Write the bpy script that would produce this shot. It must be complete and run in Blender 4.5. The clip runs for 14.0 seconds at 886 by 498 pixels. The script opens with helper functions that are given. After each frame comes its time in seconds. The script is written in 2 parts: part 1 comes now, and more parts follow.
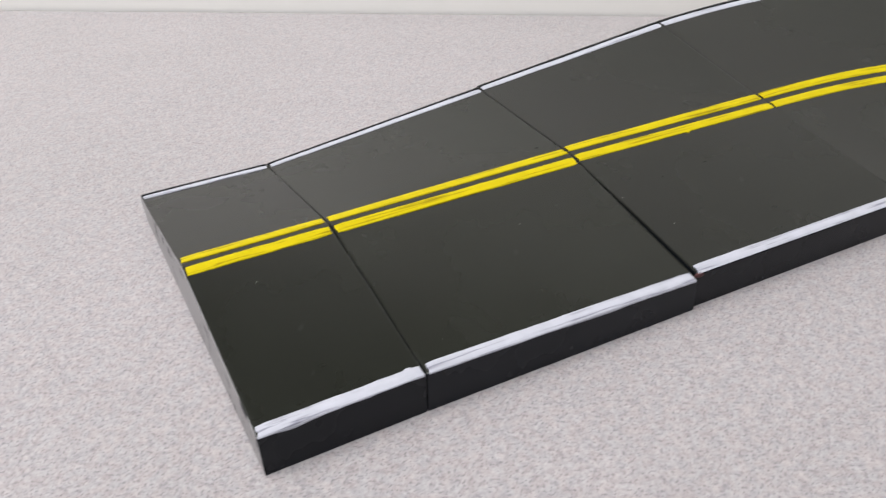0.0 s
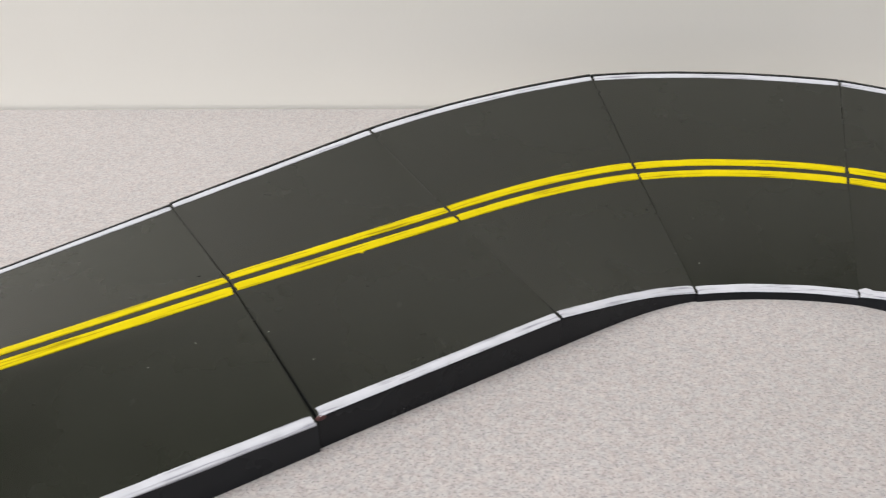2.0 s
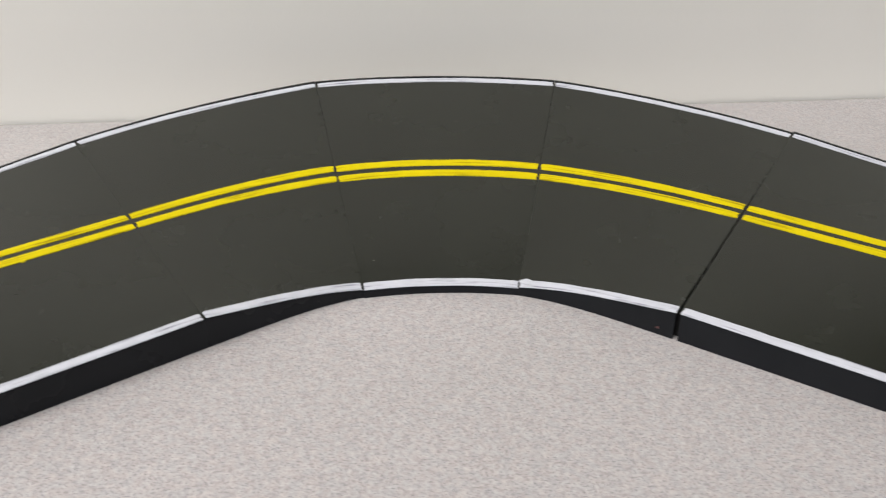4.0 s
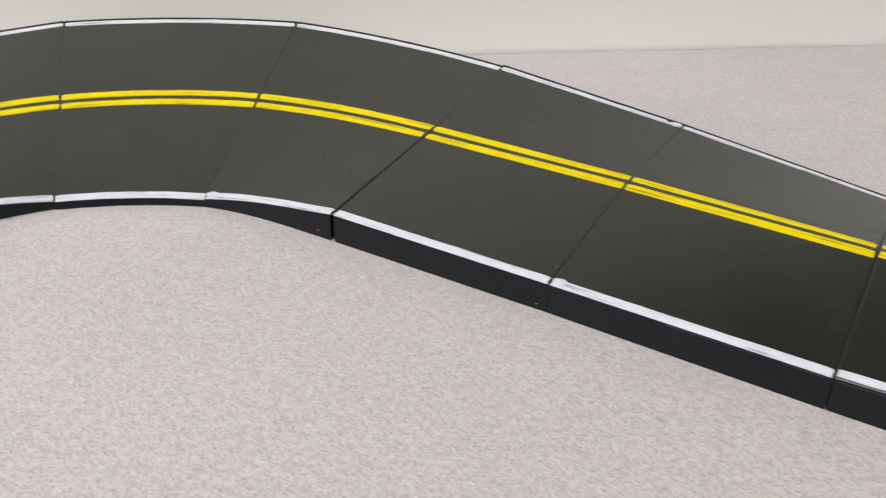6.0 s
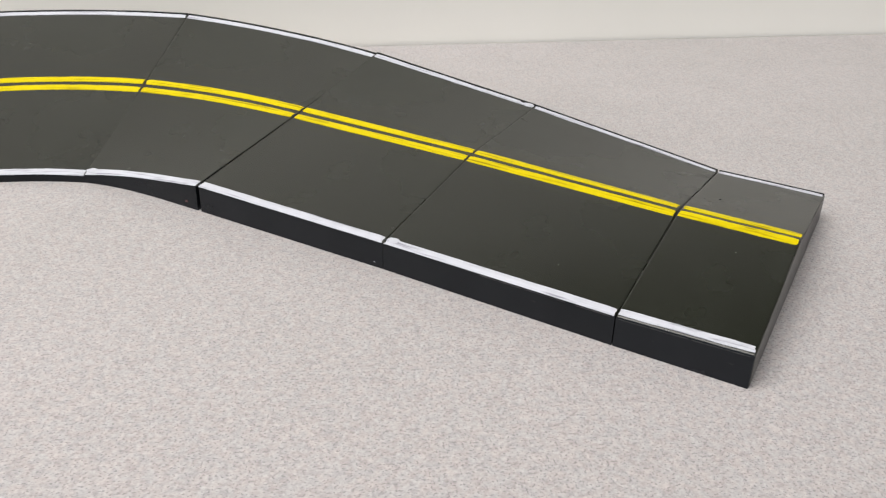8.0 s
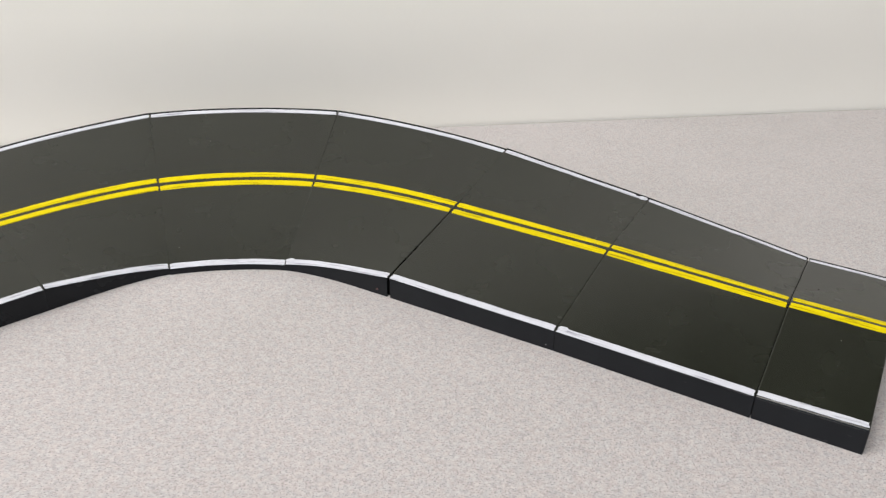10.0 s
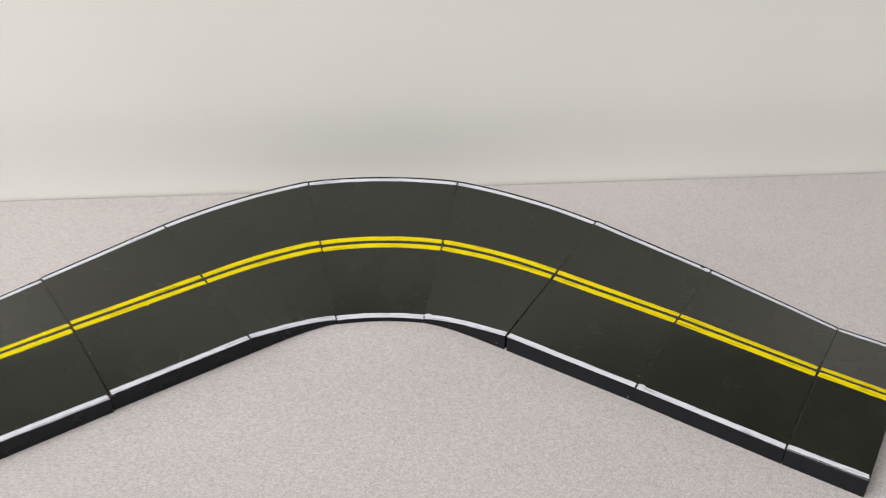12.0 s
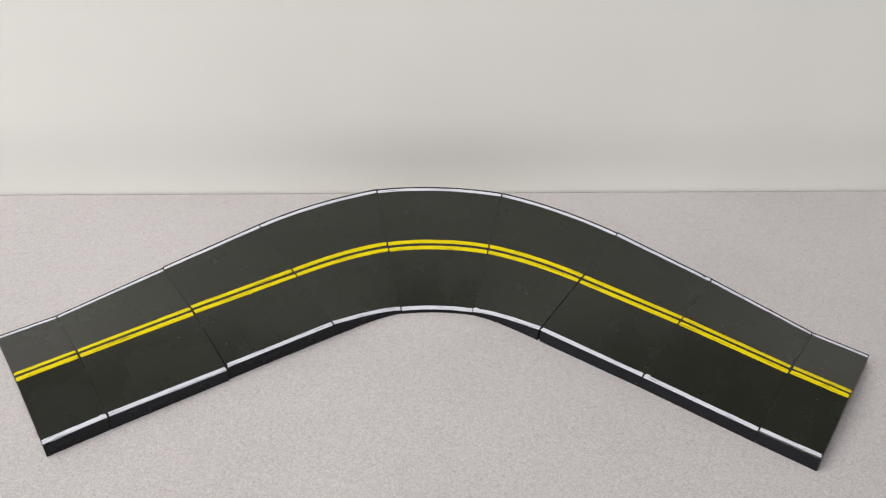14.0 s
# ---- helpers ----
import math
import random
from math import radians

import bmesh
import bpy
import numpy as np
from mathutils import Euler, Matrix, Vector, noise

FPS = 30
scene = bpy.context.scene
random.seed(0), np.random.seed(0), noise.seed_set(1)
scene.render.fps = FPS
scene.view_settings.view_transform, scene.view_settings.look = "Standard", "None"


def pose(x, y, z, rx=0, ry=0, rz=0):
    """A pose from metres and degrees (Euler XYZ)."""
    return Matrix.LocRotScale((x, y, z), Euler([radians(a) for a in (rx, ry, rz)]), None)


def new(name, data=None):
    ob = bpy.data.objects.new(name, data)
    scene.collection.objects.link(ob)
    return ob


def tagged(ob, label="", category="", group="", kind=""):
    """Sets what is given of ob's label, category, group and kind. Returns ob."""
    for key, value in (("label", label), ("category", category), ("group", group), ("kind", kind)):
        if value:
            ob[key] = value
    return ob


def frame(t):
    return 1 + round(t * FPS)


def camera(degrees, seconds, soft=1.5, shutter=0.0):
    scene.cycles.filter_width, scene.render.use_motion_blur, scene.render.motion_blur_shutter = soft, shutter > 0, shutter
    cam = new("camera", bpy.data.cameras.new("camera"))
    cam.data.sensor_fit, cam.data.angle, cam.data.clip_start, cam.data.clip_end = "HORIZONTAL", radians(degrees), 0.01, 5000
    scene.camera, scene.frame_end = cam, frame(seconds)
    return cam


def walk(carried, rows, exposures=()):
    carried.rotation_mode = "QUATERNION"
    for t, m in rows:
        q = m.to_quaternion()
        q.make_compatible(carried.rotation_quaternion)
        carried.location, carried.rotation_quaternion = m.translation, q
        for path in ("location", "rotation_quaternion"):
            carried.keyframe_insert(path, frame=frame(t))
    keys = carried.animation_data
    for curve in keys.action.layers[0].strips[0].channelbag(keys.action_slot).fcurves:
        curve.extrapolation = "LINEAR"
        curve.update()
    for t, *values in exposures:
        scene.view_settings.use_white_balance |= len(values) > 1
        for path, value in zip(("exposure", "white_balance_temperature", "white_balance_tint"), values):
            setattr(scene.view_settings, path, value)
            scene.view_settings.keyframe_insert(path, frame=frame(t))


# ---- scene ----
cam = camera(52.56, 14.0, soft=1.2, shutter=0.4)
# seconds, eye in metres, turn in degrees
PATH = [
    (0.0, -0.1836, -0.2299, 0.1374, 57.09, 0.83, 4.08),
    (0.5, -0.1688, -0.2243, 0.1454, 57.45, 0.55, 3.47),
    (1.0, -0.1496, -0.2215, 0.1529, 58.20, 0.09, 2.07),
    (1.5, -0.1267, -0.2176, 0.1564, 58.83, -0.07, 0.62),
    (2.0, -0.1093, -0.2109, 0.1573, 59.45, -0.32, -1.22),
    (2.5, -0.0911, -0.2108, 0.1598, 59.39, -0.20, -2.35),
    (3.0, -0.0681, -0.2134, 0.1611, 59.61, 0.04, -3.52),
    (3.5, -0.0439, -0.2189, 0.1615, 59.89, -0.10, -4.69),
    (3.7, -0.0341, -0.2209, 0.1606, 60.10, -0.03, -4.76),
    (5.8, 0.0638, -0.2584, 0.1418, 60.54, -0.77, -6.66),
    (6.0, 0.0711, -0.2650, 0.1403, 60.64, -0.90, -7.07),
    (6.5, 0.0971, -0.2815, 0.1346, 60.67, -0.91, -7.96),
    (7.0, 0.1125, -0.2900, 0.1292, 60.96, -1.20, -8.85),
    (7.5, 0.1097, -0.2928, 0.1341, 60.89, -1.26, -9.18),
    (8.0, 0.1051, -0.2998, 0.1428, 60.96, -1.33, -9.20),
    (8.5, 0.0928, -0.3106, 0.1565, 61.03, -1.33, -9.31),
    (9.0, 0.0744, -0.3185, 0.1770, 61.04, -1.22, -9.36),
    (9.2, 0.0626, -0.3199, 0.1815, 61.21, -1.31, -9.54),
    (11.3, 0.0150, -0.3726, 0.2670, 59.74, -0.68, -8.06),
    (11.5, 0.0085, -0.3785, 0.2796, 59.19, -0.74, -7.43),
    (12.0, -0.0086, -0.3979, 0.3104, 58.17, -0.88, -5.63),
    (12.5, -0.0212, -0.4255, 0.3439, 57.75, -1.04, -4.83),
    (13.0, -0.0300, -0.4447, 0.3680, 56.36, -1.17, -3.85),
    (13.5, -0.0320, -0.4645, 0.3903, 55.35, -1.55, -3.47),
    (14.0, -0.0348, -0.4730, 0.4005, 55.19, -1.69, -3.29),
]
# seconds, stops, kelvin, tint
EXPOSURES = [(0.0, 0.0, 6230, 13), (1.0, 0.05, 6400, 11), (2.5, 0.05, 6500, 10), (3.5, 0.03, 6500, 10), (6.0, 0.19, 6500, 10), (7.0, 0.27, 6500, 10), (9.0, 0.27, 6500, 9), (12.0, 0.04, 6500, 10), (14.0, -0.02, 6420, 10)]
walk(cam, [(t, pose(x, y, z, a, b, c)) for t, x, y, z, a, b, c in PATH], EXPOSURES)

# ---- world and lamps ----
world = bpy.data.worlds.new("world")
scene.world = world
world.use_nodes = True
world.node_tree.nodes["Background"].inputs[0].default_value = (0.9, 0.95, 1.0, 1)
world.node_tree.nodes["Background"].inputs[1].default_value = 0.3


def unseen_area_light(x, y, z, sx, sy, watts, colour):
    data = bpy.data.lights.new("unseen_area_light", "AREA")
    data.shape, data.size, data.size_y = "RECTANGLE", sx, sy
    data.energy, data.color = watts, colour
    ob = new("unseen_area_light", data)
    ob.matrix_world = pose(x, y, z)
    return ob


# No fixture is seen; the large left source follows the wall's brighter left side.
unseen_area_light(-1.15, -0.64, 1.86, 2.3, 1.8, 88, (1.0, 0.972, 0.94))
# Weak unseen fill, added to balance wall and table on the right.
unseen_area_light(1.25, -1.1, 1.86, 1.8, 1.4, 11, (1.0, 0.972, 0.94))


# ---- materials ----
def material(name, rough=0.6, spec=0.5):
    m = bpy.data.materials.new(name)
    m.use_nodes = True
    b = m.node_tree.nodes["Principled BSDF"]
    b.inputs["Roughness"].default_value = rough
    b.inputs["Specular IOR Level"].default_value = spec
    return m, m.node_tree.nodes, m.node_tree.links, b


def noise_tex(nodes, links, co, scale, detail=2.0, rough=0.5, stretch=None):
    if stretch:
        mp = nodes.new("ShaderNodeMapping")
        mp.inputs["Scale"].default_value = stretch
        links.new(co, mp.inputs["Vector"])
        co = mp.outputs["Vector"]
    n = nodes.new("ShaderNodeTexNoise")
    n.inputs["Scale"].default_value = scale
    n.inputs["Detail"].default_value = detail
    n.inputs["Roughness"].default_value = rough
    links.new(co, n.inputs["Vector"])
    return n.outputs["Fac"]


def ramp(nodes, links, fac, stops, interp="LINEAR"):
    r = nodes.new("ShaderNodeValToRGB")
    r.color_ramp.interpolation = interp
    e = r.color_ramp.elements
    while len(e) < len(stops):
        e.new(0.5)
    for k, (p, c) in enumerate(stops):
        e[k].position = p
        e[k].color = (*c, 1) if len(c) == 3 else c
    links.new(fac, r.inputs["Fac"])
    return r.outputs["Color"]


def mix(nodes, links, fac, a, b, mode="MIX"):
    n = nodes.new("ShaderNodeMix")
    n.data_type, n.blend_type = "RGBA", mode
    for sock, v in ((n.inputs[0], fac), (n.inputs[6], a), (n.inputs[7], b)):
        if isinstance(v, (int, float)):
            sock.default_value = v
        elif isinstance(v, tuple):
            sock.default_value = (*v, 1)
        else:
            links.new(v, sock)
    return n.outputs[2]


def bump(nodes, links, height, b, strength, dist):
    n = nodes.new("ShaderNodeBump")
    n.inputs["Strength"].default_value = strength
    n.inputs["Distance"].default_value = dist
    links.new(height, n.inputs["Height"])
    links.new(n.outputs["Normal"], b.inputs["Normal"])


def coords(nodes):
    return nodes.new("ShaderNodeTexCoord").outputs["Object"]


def laminate():
    m, nodes, links, b = material("speckled_laminate", 0.42, 0.45)
    co = coords(nodes)
    grain = noise_tex(nodes, links, co, 1080, 2.5, 0.7)
    base = ramp(nodes, links, grain, [(0.33, (0.235, 0.225, 0.23)), (0.45, (0.35, 0.336, 0.337)), (0.54, (0.425, 0.408, 0.408)), (0.66, (0.51, 0.494, 0.49))])
    cells = nodes.new("ShaderNodeTexVoronoi")
    cells.inputs["Scale"].default_value = 1150
    links.new(co, cells.inputs["Vector"])
    chip = ramp(nodes, links, cells.outputs["Color"], [(0.0, (0.23, 0.22, 0.226)), (0.16, (0.33, 0.317, 0.318)), (0.5, (0.435, 0.418, 0.417)), (1.0, (0.525, 0.508, 0.503))])
    base = mix(nodes, links, 0.5, base, chip)
    fleck = noise_tex(nodes, links, co, 1500, 1.0, 0.5)
    dark = ramp(nodes, links, fleck, [(0.34, (1, 1, 1)), (0.41, (0, 0, 0))])
    base = mix(nodes, links, dark, base, (0.21, 0.20, 0.21))
    base = mix(nodes, links, 0.2, base, (0.405, 0.39, 0.39))
    hue = noise_tex(nodes, links, co, 420, 1.0, 0.5)
    tint = ramp(nodes, links, hue, [(0.35, (0.965, 0.97, 1.0)), (0.65, (1.0, 0.955, 0.962))])
    base = mix(nodes, links, 1.0, base, tint, "MULTIPLY")
    mottle = noise_tex(nodes, links, co, 480, 2.0, 0.6)
    base = mix(nodes, links, 1.0, base, ramp(nodes, links, mottle, [(0.32, (0.925, 0.925, 0.93)), (0.5, (1.0, 1.0, 1.0)), (0.68, (1.05, 1.05, 1.045))]), "MULTIPLY")
    cloud = noise_tex(nodes, links, co, 9, 3.0, 0.5)
    base = mix(nodes, links, 1.0, base, ramp(nodes, links, cloud, [(0.3, (0.90, 0.90, 0.875)), (0.7, (0.96, 0.955, 0.935))]), "MULTIPLY")
    links.new(base, b.inputs["Base Color"])
    rough = ramp(nodes, links, noise_tex(nodes, links, co, 30, 3.0), [(0.3, (0.36,) * 3), (0.7, (0.5,) * 3)])
    links.new(rough, b.inputs["Roughness"])
    bump(nodes, links, grain, b, 0.3, 0.0002)
    return m


def wall_paint(name, colour, gloss=0.65):
    m, nodes, links, b = material(name, gloss, 0.3)
    co = coords(nodes)
    cloud = noise_tex(nodes, links, co, 5, 4.0, 0.55)
    lo = tuple(c * 0.96 for c in colour)
    links.new(ramp(nodes, links, cloud, [(0.3, lo), (0.7, colour)]), b.inputs["Base Color"])
    bump(nodes, links, noise_tex(nodes, links, co, 260, 3.0, 0.6), b, 0.12, 0.0004)
    return m


def road_paint(name, low, high, spec):
    m, nodes, links, b = material(name, 0.4, spec)
    co = coords(nodes)
    info = nodes.new("ShaderNodeObjectInfo").outputs["Random"]
    cloud = noise_tex(nodes, links, co, 38, 4.0, 0.6)
    base = ramp(nodes, links, cloud, [(0.3, low), (0.7, high)])
    var = ramp(nodes, links, info, [(0.0, (0.9, 0.9, 0.9)), (1.0, (1.12, 1.12, 1.12))])
    base = mix(nodes, links, 1.0, base, var, "MULTIPLY")
    dust = noise_tex(nodes, links, co, 330, 1.0, 0.5)
    spots = ramp(nodes, links, dust, [(0.88, (0, 0, 0)), (0.89, (1, 1, 1))])
    base = mix(nodes, links, spots, base, (0.22, 0.22, 0.2))
    scratch = noise_tex(nodes, links, co, 1.0, 2.0, 0.5, (260.0, 90.0, 900.0))
    base = mix(nodes, links, ramp(nodes, links, scratch, [(0.72, (0, 0, 0)), (0.80, (0.25, 0.25, 0.25))]), base, (0.07, 0.07, 0.066))
    links.new(base, b.inputs["Base Color"])
    wear = noise_tex(nodes, links, co, 22, 4.0, 0.6)
    links.new(ramp(nodes, links, wear, [(0.3, (0.235,) * 3), (0.7, (0.30,) * 3)]), b.inputs["Roughness"])
    bump(nodes, links, noise_tex(nodes, links, co, 700, 2.0, 0.6), b, 0.12, 0.0001)
    return m


def brushed_paint(name, colour, thin, rough):
    """Thick paint put on by hand, with streaks in which the coat below shows through."""
    m, nodes, links, b = material(name, rough, 0.1)
    uv = nodes.new("ShaderNodeUVMap").outputs["UV"]
    streak = noise_tex(nodes, links, uv, 1.0, 3.0, 0.6, (34.0, 1500.0, 1.0))
    base = ramp(nodes, links, streak, [(0.34, thin), (0.45, colour), (0.7, tuple(min(1, c * 1.06) for c in colour))])
    blot = noise_tex(nodes, links, coords(nodes), 160, 3.0, 0.6)
    base = mix(nodes, links, 1.0, base, ramp(nodes, links, blot, [(0.3, (0.9, 0.9, 0.9)), (0.6, (1, 1, 1))]), "MULTIPLY")
    links.new(base, b.inputs["Base Color"])
    bump(nodes, links, streak, b, 0.25, 0.0003)
    return m


def plain(name, colour, rough=0.7):
    m, nodes, links, b = material(name, rough, 0.3)
    co = coords(nodes)
    lo = tuple(c * 0.88 for c in colour)
    links.new(ramp(nodes, links, noise_tex(nodes, links, co, 40, 4.0, 0.6), [(0.3, lo), (0.7, colour)]), b.inputs["Base Color"])
    bump(nodes, links, noise_tex(nodes, links, co, 300, 2.0), b, 0.1, 0.0003)
    return m


LAMINATE = laminate()
WALL = wall_paint("warm_white_wall_paint", (0.84, 0.825, 0.78), 0.62)
# Room walls and ceiling are unseen; their greys set how dark the road reflects.
ROOM = wall_paint("grey_room_paint", (0.42, 0.42, 0.41))
CEILING = wall_paint("ceiling_white", (0.52, 0.52, 0.51))
# Blue is added to this unseen wall so it throws cool light back.
SOUTH = wall_paint("unseen_blue_bounce", (0.44, 0.50, 0.60))
CARPET = plain("grey_carpet", (0.22, 0.22, 0.23), 0.9)
EDGE = plain("dark_edge_band", (0.06, 0.06, 0.06), 0.5)
# Near-black colour standing in for the shade in the gap behind the table.
GAP_SHADE = plain("gap_shade_black", (0.008, 0.008, 0.008), 0.8)
ROAD = road_paint("satin_black_paint", (0.0090, 0.0100, 0.0064), (0.0118, 0.0131, 0.0088), 0.46)
# Sides repeat the black paint with the bluish light mixed into the colour.
SIDE = road_paint("side_black_cool_light", (0.0075, 0.0088, 0.0112), (0.0108, 0.0123, 0.0150), 0.2)
YELLOW = brushed_paint("yellow_hand_paint", (0.54, 0.437, 0.0), (0.26, 0.195, 0.0), 0.5)
WHITE = brushed_paint("white_hand_paint", (0.46, 0.47, 0.515), (0.22, 0.22, 0.26), 0.5)
RED = plain("dried_red_drop", (0.09, 0.038, 0.038), 0.6)


# ---- mesh helpers ----
def link_mesh(name, bm, mat, parent=None, smooth=False):
    bmesh.ops.recalc_face_normals(bm, faces=bm.faces[:])
    me = bpy.data.meshes.new(name)
    bm.to_mesh(me)
    bm.free()
    me.materials.append(mat)
    for p in me.polygons:
        p.use_smooth = smooth
    if smooth:
        me.set_sharp_from_angle(angle=radians(7))
    ob = new(name, me)
    if parent:
        ob.parent = parent
    return ob


def part(name, bm, mat, parent, label="", smooth=False):
    ob = link_mesh(name, bm, mat, parent, smooth)
    return tagged(ob, label) if label else ob


def box(lo, hi, bevel=0.0, segments=2):
    bm = bmesh.new()
    bmesh.ops.create_cube(bm, size=1)
    for v in bm.verts:
        v.co = [l + (c + 0.5) * (h - l) for c, l, h in zip(v.co, lo, hi)]
    if bevel:
        bmesh.ops.bevel(bm, geom=bm.edges[:], offset=bevel, segments=segments, affect="EDGES", profile=0.5)
    return bm


# ---- the room ----
BACK = 0.187          # face of the low partition behind the table
# The top is unseen; its height sets what the road reflects.
PANEL = 0.285        # its top over the table
FLOOR, CEIL = -0.74, 1.9
tagged(link_mesh("floor", box((-2.6, -2.8, FLOOR - 0.1), (2.6, 2.5, FLOOR)), CARPET), "grey carpeted floor under the table", "floor", kind="structure")
tagged(link_mesh("ceiling", box((-2.6, -2.8, CEIL), (2.6, 2.5, CEIL + 0.1)), CEILING), "plain ceiling over the table", "ceiling", kind="structure")


def partition():
    """A low partition: its face leans out a little just over the table, shaped to darken a band there, and then stands
    upright.
    """
    bm = bmesh.new()
    profile = [(BACK, FLOOR), (BACK, -0.03)]
    for j in range(25):
        z = 0.08 * j / 24
        f = min(1.0, max(0.0, (z - 0.004) / 0.068))
        profile.append((BACK - 0.0032 * f * f * (3 - 2 * f), z))
    profile += [(BACK - 0.0032, PANEL - 0.006), (BACK - 0.0024, PANEL - 0.0018), (BACK + 0.0018, PANEL), (BACK + 0.054, PANEL), (BACK + 0.0582, PANEL - 0.0018), (BACK + 0.06, PANEL - 0.006), (BACK + 0.06, FLOOR)]
    ends = [[bm.verts.new((x, y, z)) for y, z in profile] for x in (-1.6, 1.6)]
    n = len(profile)
    for j in range(n):
        bm.faces.new((ends[0][j], ends[0][(j + 1) % n], ends[1][(j + 1) % n], ends[1][j]))
    bm.faces.new(ends[0])
    bm.faces.new(ends[1])
    return link_mesh("wall_partition", bm, WALL, smooth=True)


tagged(partition(), "smooth warm white partition behind the table, bowed for a shaded band", "wall", kind="structure")
tagged(link_mesh("wall_north", box((-2.45, 2.35, FLOOR), (2.45, 2.5, CEIL)), ROOM), "plain grey wall closing the room", "wall", kind="structure")
tagged(link_mesh("wall_south", box((-2.45, -2.8, FLOOR), (2.45, -2.65, CEIL)), SOUTH), "unseen wall closing the room, tinted blue to cool the light", "wall", kind="structure")
tagged(link_mesh("wall_west", box((-2.6, -2.8, FLOOR), (-2.45, 2.5, CEIL)), ROOM), "plain grey side wall of the room", "wall", kind="structure")
tagged(link_mesh("wall_east", box((2.45, -2.8, FLOOR), (2.6, 2.5, CEIL)), ROOM), "plain grey side wall of the room", "wall", kind="structure")

table = tagged(new("table"), "large light grey speckled laminate table against the wall", "table")
table.location = (0, 0, FLOOR)
TX, TY0, TY1 = 0.95, -0.72, BACK - 0.0013


def table_part(name, lo, hi, mat, bevel, label=""):
    bm = box(lo, hi, bevel)
    bmesh.ops.translate(bm, verts=bm.verts[:], vec=(0, 0, -FLOOR))
    return part(name, bm, mat, table, label)


table_part("tabletop", (-TX, TY0, -0.028), (TX, TY1, 0.0), LAMINATE, 0.0003, "pale grey laminate with fine dark speckle")
table_part("edge_strip", (-TX, TY0 - 0.003, -0.027), (TX, TY0 - 0.0002, -0.001), EDGE, 0.0005, "dark plastic edge band")
# Thin black strip added where the gap at the wall lies in shadow.
table_part("edge_strip", (-TX, TY1 + 0.0001, -0.027), (TX, BACK - 0.0003, -0.0006), GAP_SHADE, 0.0, "black strip for the shade in the gap along the wall")
for sx in (-1, 1):
    table_part("leg_panel", (sx * (TX - 0.09) - 0.015, TY0 + 0.05, FLOOR), (sx * (TX - 0.09) + 0.015, TY1 - 0.05, -0.028), EDGE, 0.002)

# ---- the road model ----
# seams from one end of the road to the other: centre x, y, heading in degrees,
# height of the inner edge and of the outer edge, half width on the inner side
CROWN = 0.0178
HALF_OUT = 0.0570
SEAMS = [
    (-0.2607, -0.0562, 31.3, 0.0107, 0.0087, 0.0571),
    (-0.2286, -0.0352, 30.9, 0.0108, 0.0088, 0.0570),
    (-0.1649, 0.0067, 30.7, 0.0094, 0.0177, 0.0578),
    (-0.1001, 0.0478, 31.4, 0.0102, 0.0273, 0.0575),
    (-0.0329, 0.0796, 8.8, 0.0031, 0.0338, 0.0583),
    (0.0421, 0.0753, -15.9, 0.0029, 0.0334, 0.0583),
    (0.1056, 0.0372, -38.1, 0.0097, 0.0268, 0.0590),
    (0.1650, -0.0109, -38.3, 0.0094, 0.0187, 0.0587),
    (0.2223, -0.0614, -38.1, 0.0097, 0.0096, 0.0570),
    (0.2511, -0.0850, -38.2, 0.0106, 0.0095, 0.0568),
]
# heading of the middle line, the outer edge and the inner edge at both ends of each curved segment
BENDS = {3: (33.0, 14.5), 4: (11.5, -17.0), 5: (-20.5, -39.0)}
OUTER = {3: (35.0, 13.5), 4: (11.5, -17.0), 5: (-19.0, -40.0)}
INNER = {3: (31.0, 14.0), 4: (8.0, -14.0), 5: (-20.5, -38.0)}
# how much taller than its neighbour a segment starts at its inner edge
STEPS = {2: 0.0009}
# the same, where only the rim of the segment stands up
RIMS = {3: 0.0003, 5: 0.0004}
# half of the open joint at each seam, at the inner and the outer edge, metres
JOINTS = [(0, 0), (0.00019, 0.00018), (0.00022, 0.00014), (0.000003, 0.00005), (0.000008, 0.00006), (0.000004, 0.0001), (0.0004, 0.00001), (0.00007, 0.00006), (0.00014, 0.00022), (0, 0)]
# how far a segment was set towards the outer side at its start and its end
SLIDE = {1: (0.0, -0.0004), 2: (0.0006, 0.0), 3: (0.0, 0.0002), 4: (-0.0003, 0.0)}
# how much higher a segment starts at its outer edge
LIPS = {6: 0.0006}
# how far the foot of the worn grey end stands back
UNDERCUT = 0.0006
# how much the side of a segment is cut back at the start and the end, at the inner edge
FLARE = {5: (0.0, 0.0004), 6: (0.0004, 0.0)}


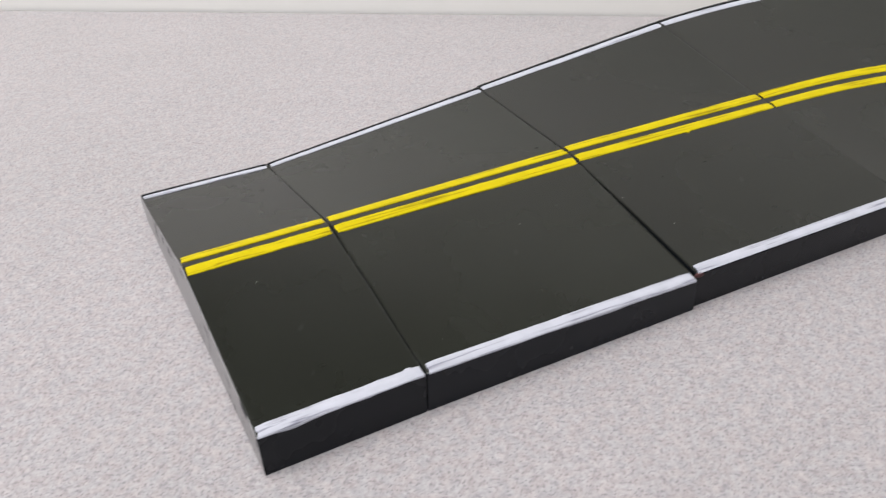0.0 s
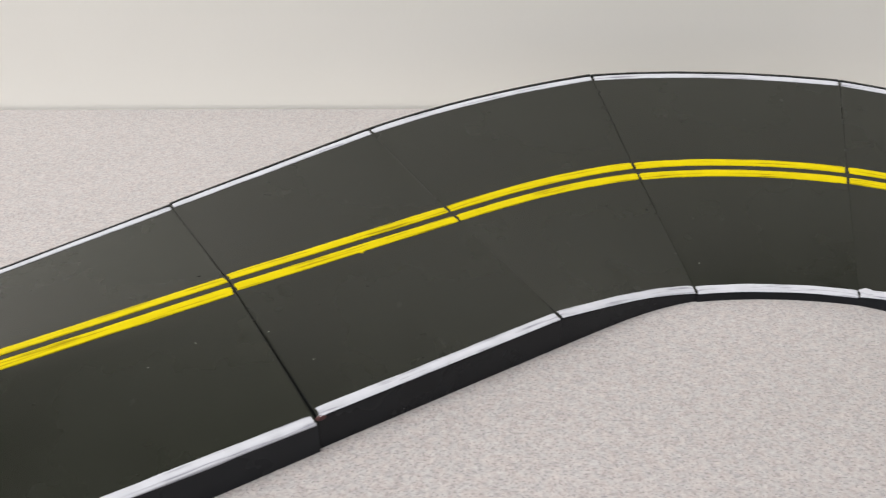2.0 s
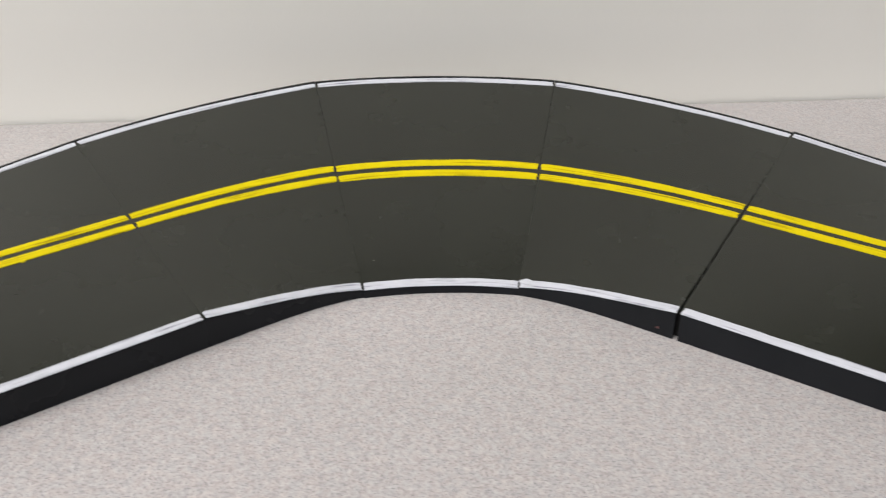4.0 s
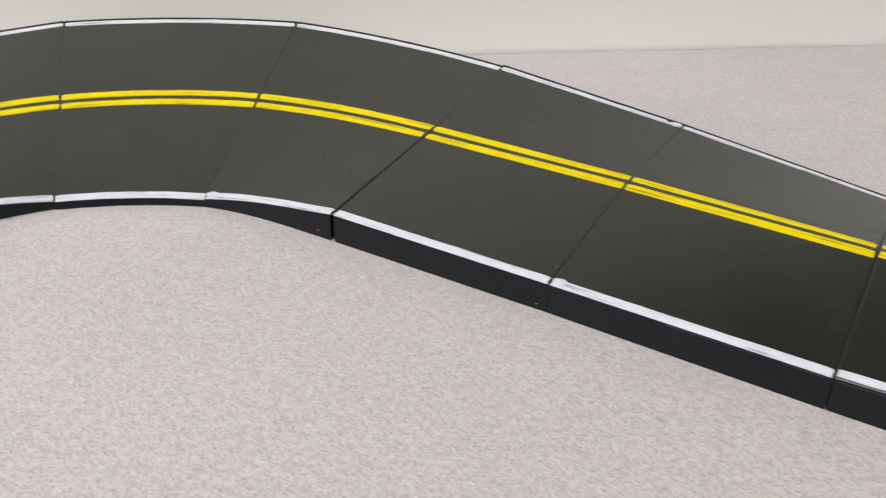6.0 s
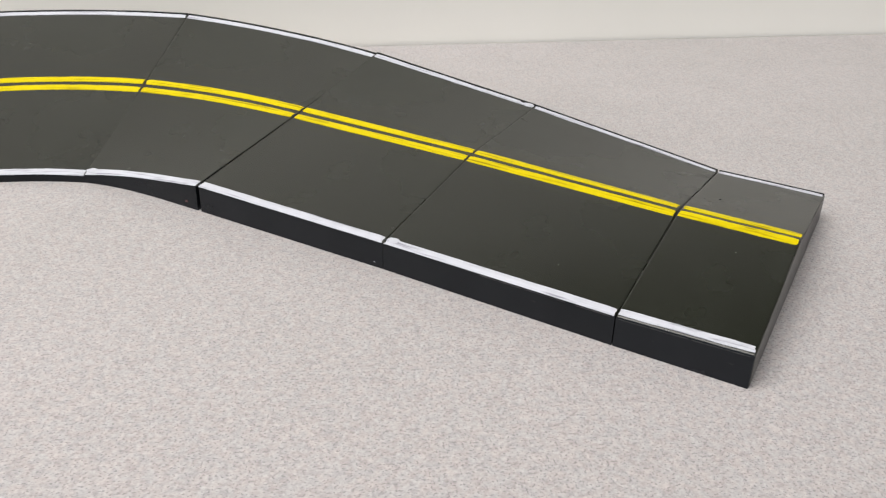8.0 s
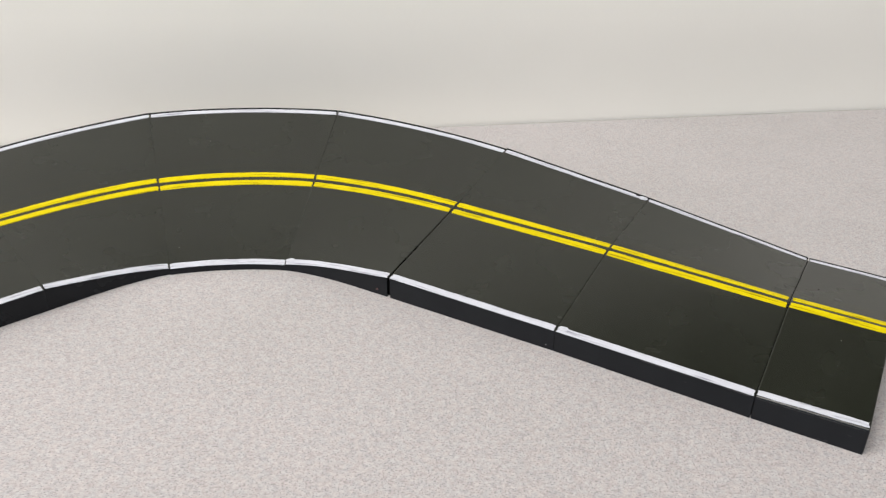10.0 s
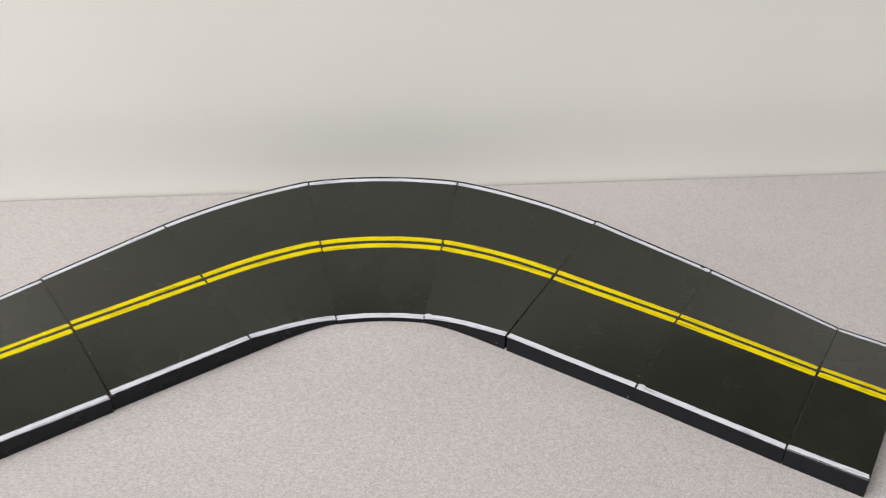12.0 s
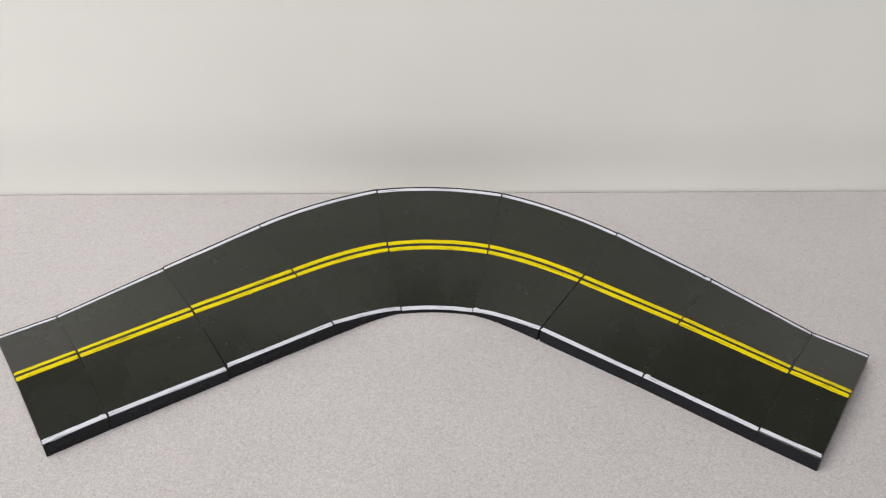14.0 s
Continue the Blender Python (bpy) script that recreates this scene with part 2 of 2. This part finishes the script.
class Segment:
    """One road segment between two seams: its skin as a function of u (along, 0 to 1) and v (across, metres, outer side positive)."""

    def __init__(self, k):
        self.k = k
        self.rails = [self.rail(k, -1, 3), self.rail(k, 0, None), self.rail(k, 1, 4)]
        self.length = (self.rails[1][1] - self.rails[1][0]).length

    @staticmethod
    def rail(k, side_of, col):
        ends = []
        for j, side in ((k, 1), (k + 1, -1)):
            x, y, deg = SEAMS[j][:3]
            off = -SEAMS[j][5] if side_of < 0 else HALF_OUT * side_of
            slide = SLIDE.get(k, (0.0, 0.0))[0 if side > 0 else 1]
            a = radians(deg)
            gap = JOINTS[j][0] if off < 0 else JOINTS[j][1] if off > 0 else sum(JOINTS[j]) / 2
            z = SEAMS[j][col] if col else CROWN
            if side_of < 0 and side > 0:
                z += STEPS.get(k, 0.0)
            if side_of > 0 and side > 0:
                z += LIPS.get(k, 0.0)
            off += slide
            ends.append(Vector((x - math.sin(a) * off + side * gap * math.cos(a), y + math.cos(a) * off + side * gap * math.sin(a), z)))
        chord = (ends[1] - ends[0])
        flat = math.hypot(chord.x, chord.y)
        tan = []
        for e in (0, 1):
            if k in BENDS:
                b = radians((INNER, BENDS, OUTER)[side_of + 1][k][e])
                tan.append(Vector((math.cos(b) * flat, math.sin(b) * flat, chord.z)))
            else:
                tan.append(chord.copy())
        return ends[0], ends[1], tan[0], tan[1]

    @staticmethod
    def on(rail, u):
        a, b, ta, tb = rail
        u2, u3 = u * u, u * u * u
        return a * (2 * u3 - 3 * u2 + 1) + ta * (u3 - 2 * u2 + u) + b * (3 * u2 - 2 * u3) + tb * (u3 - u2)

    def at(self, u, v, lift=0.0):
        c = self.on(self.rails[1], u)
        e = self.on(self.rails[0 if v < 0 else 2], u)
        p = c + (e - c) * (abs(v) / (0.0573 if v < 0 else HALF_OUT))
        p.z += lift + RIMS.get(self.k, 0.0) * (1 - u) * max(0.0, (-v - 0.045) / 0.0123)
        return p


def grid_mesh(rows, closed=False, caps=False, uvs=None):
    """A skin over rows of points, all with the same count."""
    bm = bmesh.new()
    vs = [[bm.verts.new(p) for p in row] for row in rows]
    n = len(rows[0])
    layer = bm.loops.layers.uv.new("UVMap") if uvs else None
    for r in range(len(rows) - 1):
        for c in range(n if closed else n - 1):
            d = (c + 1) % n
            f = bm.faces.new((vs[r][c], vs[r + 1][c], vs[r + 1][d], vs[r][d]))
            if layer:
                for loop, (i, j) in zip(f.loops, ((r, c), (r + 1, c), (r + 1, d), (r, d))):
                    loop[layer].uv = uvs[i][j]
    if caps:
        bm.faces.new(vs[0])
        bm.faces.new(vs[-1])
    return bm


def segment_body(seg):
    steps = 26 if seg.k in BENDS else 12
    e = 0.0004 / seg.length
    us = [0.0, e] + [j / steps for j in range(1, steps)] + [1 - e, 1.0]
    rows = []
    for n, u in enumerate(us):
        j = seg.k if n < 2 else seg.k + 1
        worn = n in (0, len(us) - 1)
        row = []
        for v, dz in ((-0.0573, None), (-0.0573, -0.0006), (-0.0573 + 0.0002, -0.0002), (-0.0573 + 0.0006, 0.0), (-0.045, 0.0), (-0.028, 0.0), (-0.010, 0.0),
                      (-0.0008, 0.0), (0.0008, 0.0), (0.010, 0.0), (0.028, 0.0), (0.045, 0.0), (HALF_OUT - 0.0009, 0.0), (HALF_OUT - 0.0008, 0.00045), (HALF_OUT - 0.0001, 0.00045), (HALF_OUT, 0.0003), (HALF_OUT, None)):
            open_by = JOINTS[j][0 if v < 0 else 1] if 0 < j < 9 else 0.0001
            drop = -0.00012 * min(1.0, open_by / 0.0001) if worn else 0.0
            p = seg.at(u, v, (dz or 0.0) + drop)
            if dz is None:
                p.z = 0.0
                if seg.k == 0 and n == 0:
                    b = radians(SEAMS[j][2])
                    p += Vector((math.cos(b), math.sin(b), 0)) * UNDERCUT
            if n < 2 or n > len(us) - 3:
                a = radians(SEAMS[j][2])
                rough = wobble(v, j + 200, 0.00016, 0.014) + wobble(v, seg.k * 2 + (n < 2) + 240, 0.5 * min(open_by, 0.0002), 0.014)
                p += Vector((math.cos(a), math.sin(a), 0)) * rough
                if v < -0.057 and (dz is None or dz < -0.0005):
                    cut = FLARE.get(seg.k, (0.0, 0.0))
                    p += Vector((math.cos(a), math.sin(a), 0)) * (cut[0] if n < 2 else -cut[1])
            row.append(p)
        rows.append(row)
    return grid_mesh(rows, closed=True, caps=True)


def wobble(s, seed, amp, size=0.012):
    return amp * (noise.noise(Vector((s / size, seed * 7.3, 0.5))) + 0.5 * noise.noise(Vector((s / size * 3.1, seed * 3.7, 4.5))))


def stripe(seg, v0, v1, seed, thick, amp, over=0.0):
    """A hand-painted stripe between two offsets; over: how far the paint runs down the inner face."""
    n = max(10, int(seg.length / 0.0016))
    rows, uvs = [], []
    end0 = (0.00034 + wobble(seed * 0.7, 61, 0.0003)) / seg.length
    end1 = 1 - (0.00034 + wobble(seed * 0.7, 67, 0.0003)) / seg.length
    for j in range(n + 1):
        u = end0 + (end1 - end0) * j / n
        s = (seg.k + u) * 0.08
        near = min(j, n - j)
        torn = (1.0, 0.35, 0.0)[min(near, 2)] * (1 if j < 3 else -1)
        worn = 0.0007 * (0.4 + abs(noise.noise(Vector((seed * 1.9, seg.k * 5.3 + (j < 3) * 2.7, 9.1))))) / seg.length

        def fray(c):
            return u + torn * worn * max(0.0, noise.noise(Vector((c * 2.3, seed * 4.1 + (j < 3) * 8.3, 2.2))) + 0.35)

        pull = (0.00014, 0.00003, 0.0)[near] if near < 3 else 0.0
        a = v0 + wobble(s, seed, amp) + (0 if over else pull)
        b = v1 + wobble(s, seed + 11, amp) - pull
        h = thick * (0.6, 0.95, 1.0)[min(near, 2)]
        row = []
        if over:
            run = max(0.00012, over * (0.75 + wobble(s, seed + 23, 0.8, 0.02)))
            for dz, out in ((-run, 0.00002), (-run * 0.8, 0.00008), (-run * 0.4, 0.0001)):
                p = seg.at(u, v0, dz)
                q = seg.at(u, v0 + 0.01)
                side = Vector((p.x - q.x, p.y - q.y, 0)).normalized()
                p = p + side * out
                p.z = max(p.z, 0.0004)
                row.append(p)
            a = v0 + 0.0004
            row.append(seg.at(u, v0 + 0.00005, -0.0001 + h * 0.5))
        else:
            row.append(seg.at(fray(0.0), a, -0.0001))
        w = b - a
        for f, g in ((0.06, 0.75), (0.25, 1.0), (0.5, 1.0), (0.75, 1.0), (0.94, 0.75)):
            row.append(seg.at(fray(f), a + w * f, h * g + wobble(s + f * 3, seed + 31, 0.00004, 0.006)))
        row.append(seg.at(fray(1.0), b, -0.0001))
        rows.append(row)
        uvs.append([(s, seed + i * (abs(v1 - v0) / len(row))) for i in range(len(row))])
    return grid_mesh(rows, uvs=uvs)


# how far off the middle the yellow lines were painted
SHIFT = [0.0002, 0, 0, 0, 0, 0, 0, 0, 0.0009]
# how far the white paint has run over the inner edge of each segment
OVER = [0.0007, 0.0006, 0.0001, 0.0002, 0.0002, 0.0002, 0.0002, 0.0001, 0.0]
# how far the white line was painted in from the inner edge
INSET = [0, 0, 0, 0, 0, 0, 0, 0, 0.0008]
KINDS = ["short crowned end segment of the model road", "straight road segment, its outer lane tilting up", "straight road segment twisting towards the bank",
         "curved road segment rising into the bank", "fully banked curved road segment", "curved road segment easing out of the bank",
         "straight road segment twisting back from the bank", "straight road segment, its outer lane tilting down", "short crowned last segment of the model road"]
segments = []
for k in range(9):
    seg = Segment(k)
    thing = tagged(new("track_segment"), "black " + KINDS[k], "track segment", "segments of the model road")
    base = seg.at(0.5, 0.0)
    base.z = 0.0
    thing.location = base
    segments.append(thing)
    for name, bm, mat, label in (
        ("roadbed", segment_body(seg), ROAD, "satin black wedge-shaped roadbed"),
        ("yellow_line", stripe(seg, 0.0011 + SHIFT[k], 0.0045 + SHIFT[k], k + 1, 0.00035, 0.00012), YELLOW, "hand-painted yellow line"),
        ("yellow_line", stripe(seg, -0.0046 + SHIFT[k], -0.0011 + SHIFT[k], k + 51, 0.00035, 0.00012), YELLOW, "hand-painted yellow line"),
        ("white_line", stripe(seg, -0.0573 + INSET[k], -0.0573 + INSET[k] * 0.8 + 0.0030, k + 101, 0.0003, 0.00016, over=OVER[k]), WHITE, "streaky white edge line"),
        ("white_line", stripe(seg, HALF_OUT - 0.0037, HALF_OUT - 0.0010, k + 151, 0.0003, 0.00015), WHITE, "streaky white edge line"),
    ):
        bmesh.ops.translate(bm, verts=bm.verts[:], vec=-base)
        ob = part(name, bm, mat, thing, label, smooth=True)
        if name == "roadbed":
            # Steep faces take the black that has cool light in its colour.
            ob.data.materials.append(SIDE)
            for p in ob.data.polygons:
                p.material_index = int(abs(p.normal.z) < 0.5)

# ---- small marks ----
def blob(p, along, size, thick, seed, n=9):
    """A small uneven speck lying on the road."""
    bm = bmesh.new()
    top = bm.verts.new(p + Vector((0, 0, thick)))
    ring = []
    for j in range(n):
        a = 2 * math.pi * j / n
        rad = size * (0.75 + 0.5 * noise.noise(Vector((math.cos(a) * 1.7, math.sin(a) * 1.7, seed * 3.1))))
        ring.append(bm.verts.new(p + Vector((math.cos(a) * rad * along[0], math.sin(a) * rad * along[1], 0))))
    for j in range(n):
        bm.faces.new((top, ring[j], ring[(j + 1) % n]))
    return bm


GREY_DUST = plain("grey_dust", (0.42, 0.42, 0.40), 0.9)
DARK_SPOT = plain("dark_spot", (0.004, 0.004, 0.004), 0.8)
# segment, share of its length, metres across, size in metres
SPECKS = [(1, 0.60, -0.021, 0.0005), (1, 0.78, -0.018, 0.0005), (0, 0.38, -0.0135, 0.0004), (1, 0.10, -0.0495, 0.0003), (2, 0.10, -0.039, 0.0006), (2, 0.02, -0.024, 0.0005),
          (8, 0.58, -0.015, 0.0005), (7, 0.70, -0.0435, 0.0004), (7, 0.15, -0.0345, 0.0003), (4, 0.32, 0.030, 0.0005), (3, 0.985, -0.0405, 0.0005), (4, 0.10, -0.045, 0.0006)]
SPOTS = [(1, 0.92, 0.009, 0.0009), (8, 0.22, 0.021, 0.0008), (8, 0.10, 0.018, 0.0005), (3, 0.95, -0.0195, 0.0006), (3, 0.75, -0.015, 0.0005), (2, 0.45, -0.0195, 0.0007)]


def scatter(name, rows, mat, label, stretch):
    whole = bmesh.new()
    for j, (k, u, v, size) in enumerate(rows):
        p = Segment(k).at(u, v, 0.00008)
        bm = blob(p, (stretch, 0.5), size, 0.0001, j)
        me = bpy.data.meshes.new("speck")
        bm.to_mesh(me)
        bm.free()
        whole.from_mesh(me)
        bpy.data.meshes.remove(me)
    tagged(link_mesh(name, whole, mat), label, "dust", kind="stuff")


SPECKS = [(k, u, v, size * 0.5) for k, u, v, size in SPECKS]
scatter("dust", SPECKS, GREY_DUST, "pale dust specks lying on the black road", 1.2)
scatter("smudge", SPOTS, DARK_SPOT, "dark paint spots on the black road", 1.0)


def lump(name, k, u, v, down, size, mat, label, seed):
    """A small drop of paint that dried on a segment."""
    bm = bmesh.new()
    bmesh.ops.create_icosphere(bm, subdivisions=2, radius=1.0)
    p = Segment(k).at(u, v, -down) - segments[k].location
    a = radians(SEAMS[k][2])
    turn = Matrix.Rotation(a, 3, "Z")
    for w in bm.verts:
        f = 1 + 0.35 * noise.noise(w.co * 1.6 + Vector((seed, 0, 0)))
        w.co = turn @ Vector((w.co.x * size[0] * f, w.co.y * size[1] * f, w.co.z * size[2])) + p
    part(name, bm, mat, segments[k], label, smooth=True)


EDGE_OUT = HALF_OUT - 0.0022


def end_face(k, out, mat, label):
    """The bare sawn end of the road, a thin skin over the end of a segment."""
    seg = Segment(k)
    u = 0.0 if out < 0 else 1.0
    a = radians(SEAMS[k if out < 0 else k + 1][2])
    step = Vector((math.cos(a), math.sin(a), 0)) * out * 0.0002
    vs = [-0.0569, -0.04, -0.02, 0.0, 0.02, 0.04, HALF_OUT - 0.0004]
    bm = bmesh.new()
    outer = []
    for v in vs:
        top = seg.at(u, v, -0.0004) - segments[k].location + step
        low = top - step * (UNDERCUT / 0.0002 if out < 0 else 0.0)
        low.z = 0.0003
        outer.append((bm.verts.new(low), bm.verts.new(top)))
    for p, q in zip(outer, outer[1:]):
        bm.faces.new((p[0], q[0], q[1], p[1]))
    res = bmesh.ops.extrude_face_region(bm, geom=bm.faces[:])
    bmesh.ops.translate(bm, verts=[e for e in res["geom"] if isinstance(e, bmesh.types.BMVert)], vec=-step * 1.2)
    part("end_face", bm, mat, segments[k], label)


def worn_edge(k, u0, u1, drop, seed):
    """A thin line where the black coat has rubbed off along the inner edge of a segment."""
    seg = Segment(k)
    bm = bmesh.new()
    n = 46
    last = None
    for j in range(n + 1):
        u = u0 + (u1 - u0) * j / n
        wear = noise.noise(Vector((j * 0.37, seed * 5.1, 3.3)))
        p, q = seg.at(u, -0.0573, -drop), seg.at(u, -0.04)
        out = Vector((p.x - q.x, p.y - q.y, 0)).normalized() * 0.00005
        half = 0.00009 * max(0.2, 0.7 + wear)
        pair = [bm.verts.new(p + out + Vector((0, 0, d)) - segments[k].location) for d in (-half, half)]
        if last and wear > -0.5:
            bm.faces.new((last[0], pair[0], pair[1], last[1]))
        last = pair
    bmesh.ops.delete(bm, geom=[w for w in bm.verts if not w.link_faces], context="VERTS")
    res = bmesh.ops.extrude_face_region(bm, geom=bm.faces[:])
    bmesh.ops.translate(bm, verts=[e for e in res["geom"] if isinstance(e, bmesh.types.BMVert)], vec=-out * 1.6)
    part("worn_edge", bm, RUBBED, segments[k], "thin pale rubbed edge")


def joint_fill(k):
    """A near-black strip that fills the joint below the road surface."""
    seg, nxt = Segment(k), Segment(k + 1)
    a = radians(SEAMS[k + 1][2])
    along = Vector((math.cos(a), math.sin(a), 0))
    bm = bmesh.new()
    cols = []
    for v in (-0.0555, -0.03, 0.0, 0.03, HALF_OUT - 0.0012):
        mid = (seg.at(1.0, v) + nxt.at(0.0, v)) / 2 - segments[k].location
        low = min(seg.at(1.0, v).z, nxt.at(0.0, v).z) - 0.0010
        cols.append([bm.verts.new((mid + along * d).to_2d().to_3d() + Vector((0, 0, z))) for d, z in ((-0.0012, 0.0004), (0.0012, 0.0004), (0.0012, low), (-0.0012, low))])
    for p, q in zip(cols, cols[1:]):
        for j in range(4):
            bm.faces.new((p[j], p[(j + 1) % 4], q[(j + 1) % 4], q[j]))
    bm.faces.new(cols[0])
    bm.faces.new(cols[-1])
    part("joint_fill", bm, DARK_SPOT, segments[k], "matt black strip filling the joint")


for k in range(8):
    joint_fill(k)


def bare_end(name, pale, dark, share):
    m, nodes, links, b = material(name, 0.45, 0.5)
    co = coords(nodes)
    patch = noise_tex(nodes, links, co, 130, 4.0, 0.65)
    links.new(ramp(nodes, links, patch, [(share - 0.05, dark), (share + 0.05, pale)]), b.inputs["Base Color"])
    bump(nodes, links, patch, b, 0.2, 0.0004)
    return m


RUBBED = plain("rubbed_edge", (0.055, 0.055, 0.057), 0.5)
worn_edge(8, 0.02, 0.97, 0.0007, 1)
worn_edge(7, 0.45, 0.98, 0.0006, 2)
end_face(0, -1, bare_end("worn_grey_end", (0.27, 0.262, 0.26), (0.02, 0.02, 0.02), 0.40), "worn grey end face")
end_face(8, 1, bare_end("dark_grey_end", (0.075, 0.073, 0.068), (0.015, 0.015, 0.015), 0.42), "dark grey end face")
lump("paint_drop", 6, 0.965, EDGE_OUT, 0.0, (0.0024, 0.0016, 0.0006), WHITE, "dried lump of white paint", 1)
lump("paint_drop", 6, 0.93, EDGE_OUT + 0.0004, -0.0003, (0.0011, 0.0005, 0.0004), DARK_SPOT, "bare dark spot in the paint", 2)
lump("paint_drop", 7, 0.035, -0.0550, 0.0, (0.0022, 0.0017, 0.0006), WHITE, "dried lump of white paint", 3)
lump("paint_drop", 5, 0.05, -0.0549, 0.0, (0.0026, 0.0018, 0.0005), WHITE, "dried lump of white paint", 4)
lump("paint_drop", 0, 0.92, -0.0544, 0.0001, (0.0011, 0.0007, 0.0003), WHITE, "dried lump of white paint", 5)
lump("paint_drop", 2, 0.53, -0.0046, 0.0, (0.0008, 0.0006, 0.0004), YELLOW, "dried yellow drip", 6)
lump("paint_drop", 2, 0.012, -0.0571, 0.0008, (0.0013, 0.0005, 0.0009), RED, "small dried red drop", 7)
lump("paint_drop", 5, 0.90, -0.0573, 0.0066, (0.0007, 0.0003, 0.0004), RED, "small dried red drop", 8)
lump("paint_drop", 6, 0.96, -0.0573, 0.0076, (0.00022, 0.00012, 0.00016), WHITE, "tiny splash of white paint", 11)
lump("paint_drop", 7, 0.30, 0.0022, 0.0, (0.0012, 0.0005, 0.0003), YELLOW, "dried yellow drip", 9)
lump("paint_drop", 6, 0.03, -0.0030, 0.0, (0.0014, 0.0008, 0.0004), YELLOW, "dried yellow drip", 10)
